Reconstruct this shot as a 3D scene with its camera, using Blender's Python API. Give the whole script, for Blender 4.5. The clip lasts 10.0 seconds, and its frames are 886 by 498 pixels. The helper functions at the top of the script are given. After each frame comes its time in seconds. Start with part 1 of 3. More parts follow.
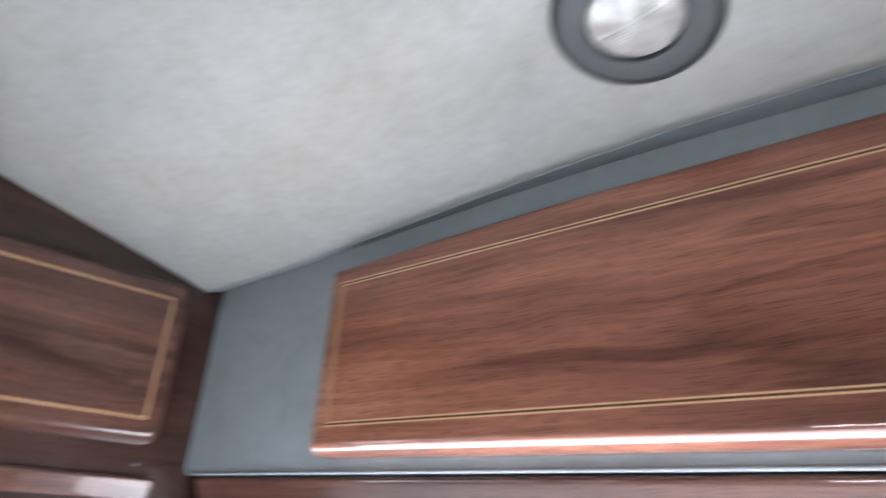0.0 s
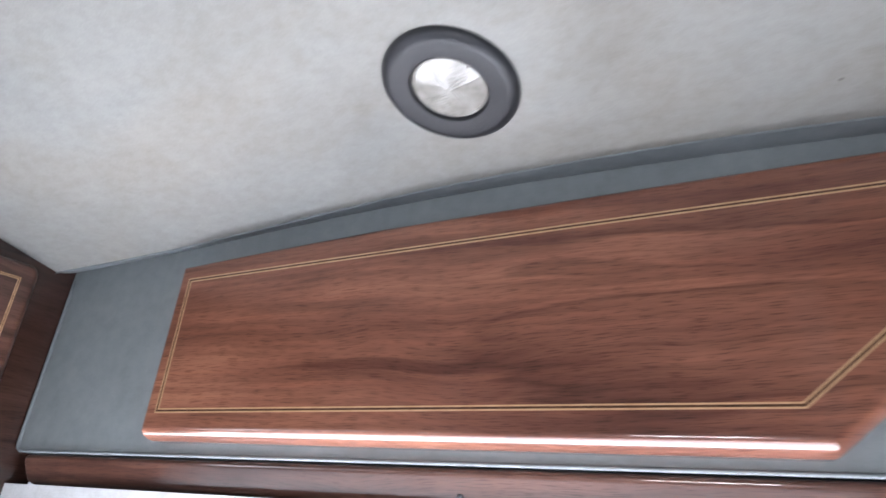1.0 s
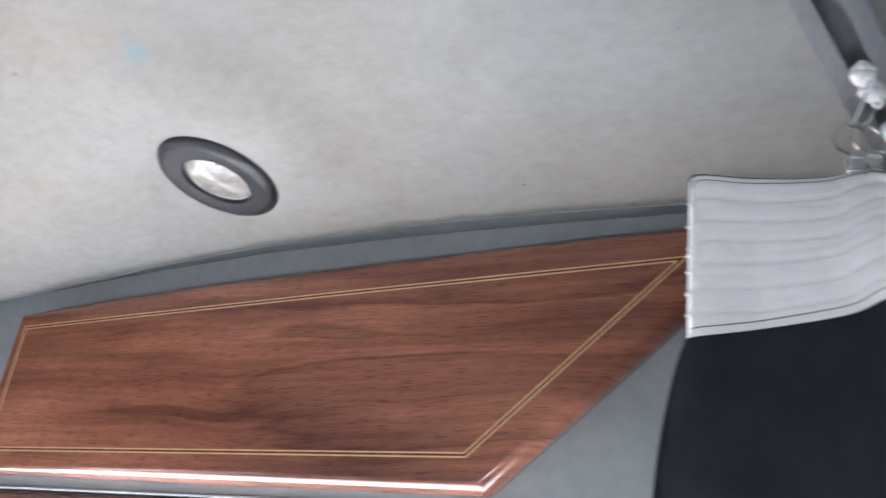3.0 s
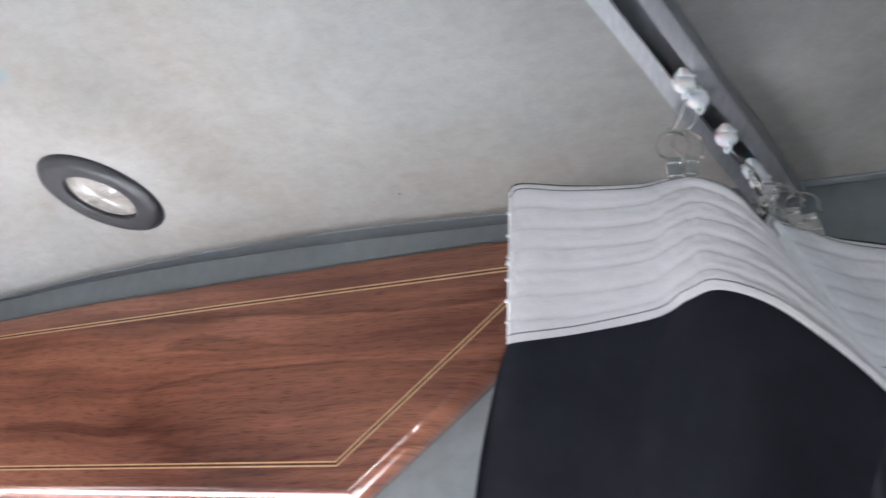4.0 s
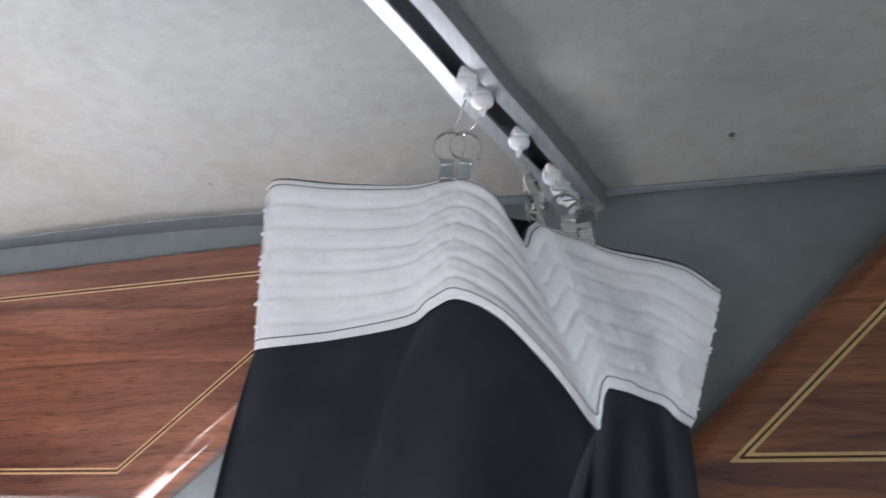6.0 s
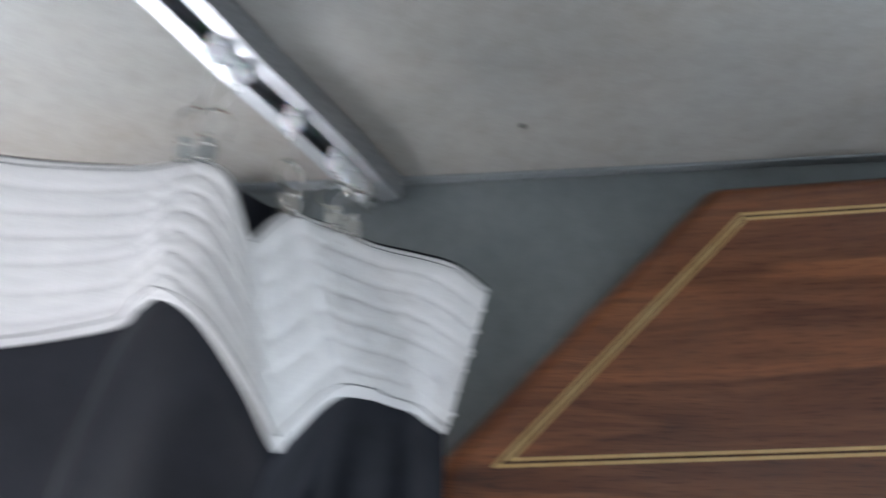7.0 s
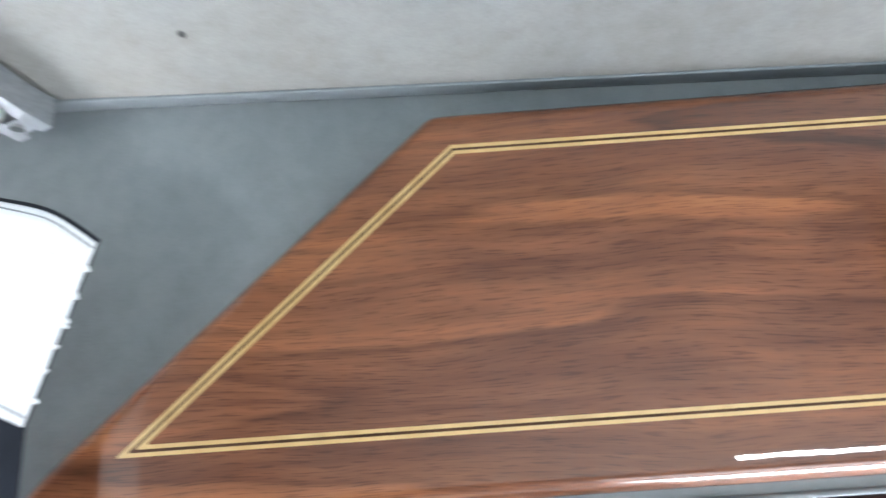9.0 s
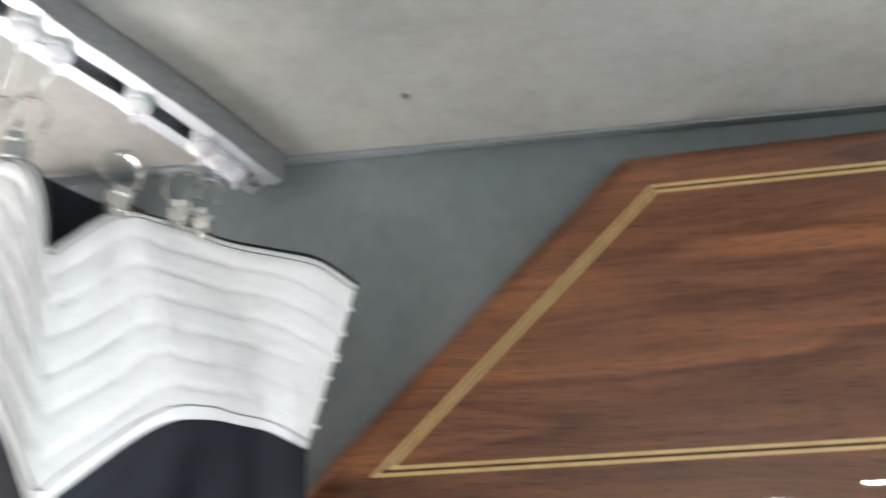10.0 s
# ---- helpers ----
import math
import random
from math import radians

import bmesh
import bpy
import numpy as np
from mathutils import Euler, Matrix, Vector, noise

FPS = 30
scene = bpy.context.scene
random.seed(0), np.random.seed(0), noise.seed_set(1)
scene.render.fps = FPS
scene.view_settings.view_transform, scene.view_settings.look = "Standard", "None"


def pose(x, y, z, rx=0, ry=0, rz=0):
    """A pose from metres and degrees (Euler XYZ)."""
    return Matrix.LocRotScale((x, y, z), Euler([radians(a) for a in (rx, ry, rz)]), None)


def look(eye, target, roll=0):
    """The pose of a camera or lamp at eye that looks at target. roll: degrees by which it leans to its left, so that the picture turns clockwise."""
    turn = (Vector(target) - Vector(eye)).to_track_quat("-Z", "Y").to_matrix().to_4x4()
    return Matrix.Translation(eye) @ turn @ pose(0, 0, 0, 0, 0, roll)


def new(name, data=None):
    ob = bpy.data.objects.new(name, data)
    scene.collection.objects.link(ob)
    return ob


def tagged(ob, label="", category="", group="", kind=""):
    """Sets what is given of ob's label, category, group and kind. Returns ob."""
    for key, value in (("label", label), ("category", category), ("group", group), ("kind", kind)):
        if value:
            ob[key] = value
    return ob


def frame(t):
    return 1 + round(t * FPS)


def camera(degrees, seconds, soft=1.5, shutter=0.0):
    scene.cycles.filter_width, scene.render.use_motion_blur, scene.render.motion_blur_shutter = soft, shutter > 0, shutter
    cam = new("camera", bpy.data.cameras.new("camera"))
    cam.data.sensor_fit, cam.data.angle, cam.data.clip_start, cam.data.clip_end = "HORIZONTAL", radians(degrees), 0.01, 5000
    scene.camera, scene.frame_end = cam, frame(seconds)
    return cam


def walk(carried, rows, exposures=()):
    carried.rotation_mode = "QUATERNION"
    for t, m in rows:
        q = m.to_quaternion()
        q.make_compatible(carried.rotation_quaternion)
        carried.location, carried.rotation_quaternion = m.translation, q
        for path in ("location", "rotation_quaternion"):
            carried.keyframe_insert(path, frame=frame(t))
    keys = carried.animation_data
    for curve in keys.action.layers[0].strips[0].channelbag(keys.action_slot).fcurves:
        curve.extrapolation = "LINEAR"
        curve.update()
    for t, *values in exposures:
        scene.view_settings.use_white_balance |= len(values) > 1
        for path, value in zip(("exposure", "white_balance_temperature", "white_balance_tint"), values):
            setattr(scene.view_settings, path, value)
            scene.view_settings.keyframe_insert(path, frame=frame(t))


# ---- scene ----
cam = camera(74.0, 10.0, soft=1.5, shutter=0.9)
PATH = [
    (0, (0.467, -0.509, 1.65), (-0.526, 0.995, 2.517), 2.8),
    (0.5, (0.547, -0.519, 1.667), (-0.228, 1.115, 2.521), 2.2),
    (1, (0.58, -0.552, 1.651), (-0.133, 1.116, 2.494), 3.8),
    (1.5, (0.656, -0.58, 1.654), (0.057, 1.118, 2.525), 0.5),
    (1.8, (0.685, -0.606, 1.65), (0.092, 1.104, 2.501), 2.2),
    (2, (0.698, -0.616, 1.644), (0.118, 1.089, 2.514), 3.8),
    (2.2, (0.72, -0.627, 1.658), (0.155, 1.09, 2.514), 4.5),
    (3.5, (0.915, -0.585, 1.712), (0.278, 1.143, 2.491), 1.2),
    (4, (0.964, -0.573, 1.712), (0.372, 1.159, 2.515), 0.6),
    (4.5, (0.998, -0.556, 1.713), (0.452, 1.199, 2.501), 0.0),
    (5, (1.041, -0.539, 1.722), (0.539, 1.218, 2.535), -0.3),
    (5.2, (1.056, -0.53, 1.721), (0.58, 1.236, 2.531), -0.0),
    (6.3, (1.102, -0.511, 1.741), (0.73, 1.294, 2.518), -0.5),
    (6.5, (1.117, -0.502, 1.75), (0.803, 1.311, 2.532), -1.5),
    (7, (1.197, -0.468, 1.751), (1.05, 1.395, 2.464), -1.6),
    (7.5, (1.289, -0.429, 1.765), (1.257, 1.477, 2.371), -1.6),
    (7.7, (1.336, -0.409, 1.775), (1.309, 1.515, 2.321), -2.2),
    (8, (1.388, -0.394, 1.794), (1.501, 1.551, 2.247), -1.9),
    (8.5, (1.42, -0.364, 1.778), (1.648, 1.56, 2.275), -2.8),
    (8.7, (1.396, -0.376, 1.777), (1.588, 1.557, 2.253), -4.1),
    (9, (1.388, -0.384, 1.775), (1.406, 1.554, 2.269), -3.8),
    (9.5, (1.351, -0.403, 1.779), (1.278, 1.529, 2.292), -4.1),
    (10, (1.288, -0.425, 1.786), (1.105, 1.485, 2.349), -3.6),
]
EXPOSURES = [(0.0, 3.35, 6300, 17), (2.0, 3.4, 6370, 18), (3.6, 3.45, 6550, 18), (5.0, 3.6, 6600, 18), (6.5, 3.7, 6550, 17), (7.0, 3.95, 6550, 16), (7.7, 4.75, 6650, 15), (8.0, 5.2, 6600, 14), (8.4, 5.6, 6600, 14), (9.0, 5.45, 6350, 13), (10.0, 4.7, 7150, 15)]
walk(cam, [(t, look(eye, target, roll)) for t, eye, target, roll in PATH], EXPOSURES)

# ---------------------------------------------------------------- light
WALL_T = 0.05                      # thickness of the shell
SUN_EL, SUN_AZ = radians(36), radians(-6)

world = bpy.data.worlds.new("sky")
scene.world = world
world.use_nodes = True
wn = world.node_tree.nodes
sky = wn.new("ShaderNodeTexSky")
sky.sky_type, sky.sun_disc = "NISHITA", False
sky.sun_elevation, sky.sun_rotation = SUN_EL, SUN_AZ
wn["Background"].inputs["Strength"].default_value = 0.12
world.node_tree.links.new(sky.outputs[0], wn["Background"].inputs["Color"])

sun = new("sun", bpy.data.lights.new("sun", "SUN"))
sun.data.energy, sun.data.angle, sun.data.color = 5.0, radians(0.6), (1.0, 0.985, 0.965)
SUN_FROM = Vector((math.sin(SUN_AZ) * math.cos(SUN_EL), math.cos(SUN_AZ) * math.cos(SUN_EL), math.sin(SUN_EL)))
sun.matrix_world = look(SUN_FROM * 10, (0, 0, 0))


def fill_light(name, eye, target, w, h, watts, colour):
    """Area lamp in an opening: sky light in front, added fill elsewhere."""
    ob = new(name, bpy.data.lights.new(name, "AREA"))
    ob.data.shape, ob.data.size, ob.data.size_y = "RECTANGLE", w, h
    ob.data.energy, ob.data.color = watts, colour
    ob.matrix_world = look(eye, target)
    return ob


# openings: (low u, high u, low z, high z)
# top of the added bounce shelf
SHELF_Z = 1.50
FRONT_WINDOWS = [(-0.18, 0.79, SHELF_Z, 1.648), (1.55, 2.54, 1.40, 1.645)]
# unseen side opening, added to carry a weak fill lamp
LEFT_FILL_SLOT = (-1.25, -0.45, 1.30, 1.62)
for lo, hi, zl, zh in FRONT_WINDOWS:
    fill_light("fill_light", ((lo + hi) / 2, 0.045, (zl + zh) / 2), ((lo + hi) / 2, -1, (zl + zh) / 2 - 0.25), hi - lo, zh - zl - 0.03, (1.0 if lo < 1 else 1.6) * (hi - lo), (0.88, 0.96, 1.0) if lo < 1 else (0.74, 0.90, 1.0))

REAR_Y = -1.25                     # inner face of the rear wall
# unseen lamp slots, added to light the tape and streak the panels' lower edges
REAR_FILL_SLOTS = [(-0.28, -0.10, 1.300, 1.322), (0.42, 0.78, 1.300, 1.322), (1.61, 1.96, 1.545, 1.557), (2.12, 2.54, 1.577, 1.587)]
# unseen end-wall slot, added for a faint fill lamp on the right panel
RIGHT_FILL_SLOT = (-1.15, -0.45, 1.42, 1.48)
for lo, hi, zl, zh in REAR_FILL_SLOTS:
    fill_light("fill_light", ((lo + hi) / 2, REAR_Y - 0.01, (zl + zh) / 2), ((lo + hi) / 2, 0, 1.75), hi - lo, zh - zl, (0.25 if lo < 0 else 2.15 if lo < 1.5 else 0.12) * (hi - lo), (0.97, 0.98, 1.0))
fill_light("fill_light", (2.595, -0.80, 1.45), (1.5, -0.2, 1.80), 0.70, 0.05, 0.035, (0.93, 0.97, 1.0))
# added fill from the unseen side opening
fill_light("fill_light", (-0.486, -0.818, 1.46), (0.6, -0.50, 1.66), 0.80, 0.32, 0.20, (0.90, 0.96, 1.0))


# ---------------------------------------------------------------- materials
def material(name, base, rough=0.5, metal=0.0):
    m = bpy.data.materials.new(name)
    m.use_nodes = True
    b = m.node_tree.nodes["Principled BSDF"]
    b.inputs["Base Color"].default_value = (*base, 1)
    b.inputs["Roughness"].default_value = rough
    b.inputs["Metallic"].default_value = metal
    return m, m.node_tree.nodes, m.node_tree.links, b


def coords(nodes, links, scale, rot=(0, 0, 0)):
    tc, mp = nodes.new("ShaderNodeTexCoord"), nodes.new("ShaderNodeMapping")
    mp.inputs["Scale"].default_value = scale
    mp.inputs["Rotation"].default_value = rot
    links.new(tc.outputs["Object"], mp.inputs["Vector"])
    return mp.outputs["Vector"]


def noise_tex(nodes, links, vec, scale, detail=3.0, rough=0.55, distort=0.0):
    n = nodes.new("ShaderNodeTexNoise")
    n.inputs["Scale"].default_value, n.inputs["Detail"].default_value = scale, detail
    n.inputs["Roughness"].default_value, n.inputs["Distortion"].default_value = rough, distort
    links.new(vec, n.inputs["Vector"])
    return n.outputs["Fac"]


def ramp(nodes, links, fac, stops):
    r = nodes.new("ShaderNodeValToRGB")
    while len(r.color_ramp.elements) < len(stops):
        r.color_ramp.elements.new(0.5)
    for e, (p, c) in zip(r.color_ramp.elements, stops):
        e.position, e.color = p, (*c, 1)
    links.new(fac, r.inputs["Fac"])
    return r.outputs["Color"]


def mix(nodes, links, kind, fac, a, b):
    m = nodes.new("ShaderNodeMix")
    m.data_type, m.blend_type = "RGBA", kind
    for socket, v in ((m.inputs[0], fac), (m.inputs[6], a), (m.inputs[7], b)):
        if isinstance(v, (int, float)):
            socket.default_value = v
        elif isinstance(v, tuple):
            socket.default_value = (*v, 1)
        else:
            links.new(v, socket)
    return m.outputs[2]


def calc(nodes, links, op, a, b=0.0):
    m = nodes.new("ShaderNodeMath")
    m.operation = op
    for socket, v in zip(m.inputs, (a, b)):
        if isinstance(v, (int, float)):
            socket.default_value = v
        else:
            links.new(v, socket)
    return m.outputs[0]


def bump(nodes, links, bsdf, height, strength, distance):
    b = nodes.new("ShaderNodeBump")
    b.inputs["Strength"].default_value, b.inputs["Distance"].default_value = strength, distance
    links.new(height, b.inputs["Height"])
    links.new(b.outputs["Normal"], bsdf.inputs["Normal"])


def walnut(name, light, mid, dark, shift):
    """Lacquered walnut veneer, the grain along local x."""
    m, n, l, b = material(name, mid, 0.32)
    v = coords(n, l, (1.0, 1.0, 1.0))
    add = n.new("ShaderNodeVectorMath")
    add.operation = "ADD"
    add.inputs[1].default_value = shift
    l.new(v, add.inputs[0])
    v = add.outputs[0]

    def stretched(sx, sz):
        s = n.new("ShaderNodeVectorMath")
        s.operation = "MULTIPLY"
        s.inputs[1].default_value = (sx, 1.0, sz)
        l.new(v, s.inputs[0])
        return s.outputs[0]
    # the grain drifts up and down along the board
    drift = calc(n, l, "MULTIPLY", calc(n, l, "SUBTRACT", noise_tex(n, l, stretched(3.0, 6.0), 1.0, 2.0, 0.45), 0.5), 0.045)
    shove, bent = n.new("ShaderNodeCombineXYZ"), n.new("ShaderNodeVectorMath")
    l.new(drift, shove.inputs["Z"])
    bent.operation = "ADD"
    l.new(v, bent.inputs[0])
    l.new(shove.outputs[0], bent.inputs[1])
    v = bent.outputs[0]
    broad = noise_tex(n, l, stretched(1.7, 10.0), 1.0, 1.5, 0.5, 0.5)
    figure = calc(n, l, "SINE", calc(n, l, "MULTIPLY", broad, 46.0))
    figure = calc(n, l, "POWER", calc(n, l, "ADD", calc(n, l, "MULTIPLY", figure, 0.5), 0.5), 5.0)
    patchy = noise_tex(n, l, stretched(5.0, 12.0), 1.0, 3.0, 0.5)
    rings = noise_tex(n, l, stretched(0.75, 6.5), 1.0, 5.0, 0.46, 0.15)
    rings = calc(n, l, "FRACT", calc(n, l, "MULTIPLY", rings, 8.0))
    figure = calc(n, l, "MULTIPLY", figure, ramp(n, l, patchy, [(0.38, (0.0, 0.0, 0.0)), (0.62, (1.0, 1.0, 1.0))]))
    tone = noise_tex(n, l, stretched(1.8, 20.0), 1.0, 4.0, 0.6, 0.2)
    streak = noise_tex(n, l, stretched(4.0, 150.0), 1.0, 4.0, 0.62)
    pores = noise_tex(n, l, stretched(48.0, 1000.0), 1.0, 2.0, 0.5)
    c = ramp(n, l, tone, [(0.18, dark), (0.42, mid), (0.68, light)])
    c = mix(n, l, "MIX", calc(n, l, "MULTIPLY", figure, 0.16), c, dark)
    c = mix(n, l, "MULTIPLY", calc(n, l, "MULTIPLY", ramp(n, l, noise_tex(n, l, stretched(2.2, 7.0), 1.3, 2.0), [(0.34, (0.3, 0.3, 0.3)), (0.58, (1.0, 1.0, 1.0))]), 1.0), c, ramp(n, l, rings, [(0.0, (1.10, 1.09, 1.08)), (0.55, (1.0, 1.0, 1.0)), (0.78, (0.88, 0.86, 0.85)), (0.92, (0.58, 0.53, 0.52)), (1.0, (1.05, 1.05, 1.04))]))
    c = mix(n, l, "MULTIPLY", 0.9, c, ramp(n, l, streak, [(0.30, (0.66, 0.62, 0.60)), (0.52, (1.0, 1.0, 1.0)), (0.72, (1.22, 1.19, 1.13))]))
    c = mix(n, l, "MULTIPLY", 1.0, c, ramp(n, l, pores, [(0.36, (0.62, 0.59, 0.58)), (0.47, (1, 1, 1))]))
    cloud = noise_tex(n, l, stretched(3.2, 11.0), 1.0, 3.0, 0.5, 0.6)
    c = mix(n, l, "MULTIPLY", 1.0, c, ramp(n, l, cloud, [(0.34, (0.76, 0.73, 0.73)), (0.48, (0.97, 0.965, 0.965)), (0.66, (1.14, 1.15, 1.13))]))
    l.new(c, b.inputs["Base Color"])
    b.inputs["Coat Weight"].default_value = 1.0
    b.inputs["Coat Roughness"].default_value = 0.015
    b.inputs["Specular IOR Level"].default_value = 0.15
    ripple = noise_tex(n, l, v, 26.0, 2.0)
    cb = n.new("ShaderNodeBump")
    cb.inputs["Strength"].default_value, cb.inputs["Distance"].default_value = 0.035, 0.0015
    l.new(ripple, cb.inputs["Height"])
    l.new(cb.outputs["Normal"], b.inputs["Coat Normal"])
    return m


WALNUT = walnut("lacquered walnut", (0.310, 0.130, 0.080), (0.192, 0.074, 0.047), (0.076, 0.027, 0.019), (3.1, 0.0, 1.7))
WALNUT_B = walnut("lacquered walnut darker", (0.330, 0.122, 0.048), (0.166, 0.055, 0.022), (0.056, 0.018, 0.010), (7.4, 0.0, 5.2))
WALNUT_DEEP = walnut("deep brown walnut veneer", (0.120, 0.055, 0.038), (0.072, 0.033, 0.024), (0.032, 0.014, 0.011), (5.7, 0.0, 3.9))
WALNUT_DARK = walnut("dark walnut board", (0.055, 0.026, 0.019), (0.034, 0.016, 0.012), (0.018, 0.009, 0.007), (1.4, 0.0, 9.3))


def maple(name, lo, hi):
    m, n, l, b = material(name, hi, 0.35)
    t = noise_tex(n, l, coords(n, l, (60.0, 60.0, 60.0)), 1.0, 3.0)
    l.new(ramp(n, l, t, [(0.3, lo), (0.7, hi)]), b.inputs["Base Color"])
    b.inputs["Coat Weight"].default_value, b.inputs["Coat Roughness"].default_value = 1.0, 0.05
    return m


def ebony():
    m, n, l, b = material("ebonised inlay", (0.04, 0.013, 0.010), 0.4)
    t = noise_tex(n, l, coords(n, l, (80.0, 80.0, 80.0)), 1.0, 2.0)
    l.new(ramp(n, l, t, [(0.3, (0.050, 0.023, 0.012)), (0.7, (0.100, 0.048, 0.026))]), b.inputs["Base Color"])
    b.inputs["Specular IOR Level"].default_value = 0.08
    return m


MAPLE = maple("maple inlay", (0.48, 0.27, 0.135), (0.60, 0.37, 0.20))
MAPLE_GOLD = maple("golden maple inlay", (0.57, 0.345, 0.12), (0.68, 0.45, 0.18))
EBONY = ebony()


def vinyl(name, base, blotch, weave, rough=0.62):
    """Padded grey cloth-backed vinyl: fine weave, soft soiling."""
    m, n, l, b = material(name, base, rough)
    fine = noise_tex(n, l, coords(n, l, (1, 1, 1)), weave, 2.0)
    soft = noise_tex(n, l, coords(n, l, (1, 1, 1)), 7.0, 4.0, 0.6, 0.4)
    mid = noise_tex(n, l, coords(n, l, (1, 1.6, 1)), 60.0, 4.0, 0.65)
    lo = tuple(c * (1 - blotch) for c in base)
    hi = tuple(min(1, c * (1 + blotch)) for c in base)
    c = ramp(n, l, soft, [(0.3, lo), (0.55, base), (0.75, hi)])
    c = mix(n, l, "MULTIPLY", 1.0, c, ramp(n, l, mid, [(0.3, (0.88, 0.88, 0.88)), (0.6, (1.0, 1.0, 1.0))]))
    c = mix(n, l, "MULTIPLY", 1.0, c, ramp(n, l, fine, [(0.35, (0.90, 0.90, 0.90)), (0.65, (1.0, 1.0, 1.0))]))
    l.new(c, b.inputs["Base Color"])
    bump(n, l, b, mix(n, l, "MIX", 0.35, fine, mid), 0.35, 0.0008)
    return m, n, l, b, c


VINYL = vinyl("grey vinyl wall", (0.228, 0.255, 0.263), 0.10, 900.0)[0]
PALE = vinyl("pale grey shell", (0.62, 0.63, 0.635), 0.06, 400.0)[0]
LOW_BOUNCE = vinyl("dark low-bounce surface", (0.13, 0.13, 0.135), 0.08, 300.0, 0.8)[0]
# for the unseen floor and shelf, kept pale so they bounce light up
PALE_BOUNCE = vinyl("pale bounce surface", (0.68, 0.70, 0.73), 0.05, 300.0, 0.8)[0]
PIPING = vinyl("grey piping", (0.235, 0.262, 0.275), 0.10, 900.0, 0.5)[0]


def headliner():
    """Pale headliner cloth with one small blue stain and a few flecks."""
    m, n, l, b, c = vinyl("pale grey headliner", (0.305, 0.302, 0.29), 0.07, 700.0, 0.85)

    def spot(place, radius, soft, colour, amount, under):
        tc, d = n.new("ShaderNodeTexCoord"), n.new("ShaderNodeVectorMath")
        d.operation = "DISTANCE"
        flat = n.new("ShaderNodeVectorMath")
        flat.operation = "MULTIPLY"
        flat.inputs[1].default_value = (1.0, 1.0, 0.0)
        l.new(tc.outputs["Object"], flat.inputs[0])
        d.inputs[1].default_value = (place[0], place[1], 0.0)
        l.new(flat.outputs[0], d.inputs[0])
        wob = noise_tex(n, l, coords(n, l, (1, 1, 1)), 90.0, 3.0)
        dist = calc(n, l, "ADD", d.outputs["Value"], calc(n, l, "MULTIPLY", calc(n, l, "SUBTRACT", wob, 0.5), radius * 1.6))
        f = n.new("ShaderNodeMapRange")
        f.inputs["From Min"].default_value, f.inputs["From Max"].default_value = radius + soft, radius - soft
        f.inputs["To Min"].default_value, f.inputs["To Max"].default_value = 0.0, amount
        l.new(dist, f.inputs["Value"])
        return mix(n, l, "MIX", f.outputs[0], under, colour)
    soil = noise_tex(n, l, coords(n, l, (1.0, 1.4, 1.0)), 2.6, 4.0, 0.6, 0.3)
    c = mix(n, l, "MULTIPLY", 1.0, c, ramp(n, l, soil, [(0.36, (0.97, 1.0, 1.01)), (0.52, (1.0, 0.985, 0.96)), (0.68, (1.0, 0.945, 0.885))]))
    mottle = noise_tex(n, l, coords(n, l, (1.0, 1.0, 1.0)), 20.0, 5.0, 0.62, 0.5)
    c = mix(n, l, "MULTIPLY", 1.0, c, ramp(n, l, mottle, [(0.34, (0.945, 0.935, 0.92)), (0.54, (1.0, 1.0, 1.0)), (0.70, (1.02, 1.025, 1.025))]))
    c = spot((0.416, -0.291), 0.011, 0.005, (0.19, 0.29, 0.32), 0.6, c)
    c = spot((1.232, -0.052), 0.0022, 0.0008, (0.03, 0.03, 0.03), 0.95, c)
    c = spot((0.736, -0.055), 0.0014, 0.0006, (0.08, 0.07, 0.06), 0.8, c)
    c = spot((0.273, -0.302), 0.0016, 0.0007, (0.15, 0.13, 0.10), 0.7, c)
    l.new(c, b.inputs["Base Color"])
    return m


HEADLINER = headliner()


def leathery_black():
    m, n, l, b = material("black grained plastic", (0.017, 0.0185, 0.022), 0.33)
    v = n.new("ShaderNodeTexVoronoi")
    v.inputs["Scale"].default_value = 700.0
    l.new(coords(n, l, (1, 1, 1)), v.inputs["Vector"])
    bump(n, l, b, v.outputs["Distance"], 0.55, 0.0006)
    return m


BLACK = leathery_black()


def lens_mat():
    m, n, l, b = material("clear ribbed lens over white reflector", (0.80, 0.78, 0.72), 0.18)
    t = noise_tex(n, l, coords(n, l, (1, 1, 1)), 60.0, 3.0)
    l.new(ramp(n, l, t, [(0.3, (0.23, 0.22, 0.20)), (0.65, (0.36, 0.345, 0.315))]), b.inputs["Base Color"])
    b.inputs["Coat Weight"].default_value, b.inputs["Coat Roughness"].default_value = 0.4, 0.08
    return m


LENS = lens_mat()


def brushed(name, base, rough, stretch):
    m, n, l, b = material(name, base, rough, 1.0)
    t = noise_tex(n, l, coords(n, l, stretch), 1.0, 3.0)
    l.new(ramp(n, l, t, [(0.3, tuple(c * 0.8 for c in base)), (0.7, base)]), b.inputs["Base Color"])
    bump(n, l, b, t, 0.1, 0.0003)
    return m


ALUMINIUM = brushed("anodised aluminium", (0.46, 0.48, 0.50), 0.48, (300, 8, 300))
NICKEL = brushed("nickel-plated steel", (0.82, 0.81, 0.78), 0.22, (90, 90, 90))


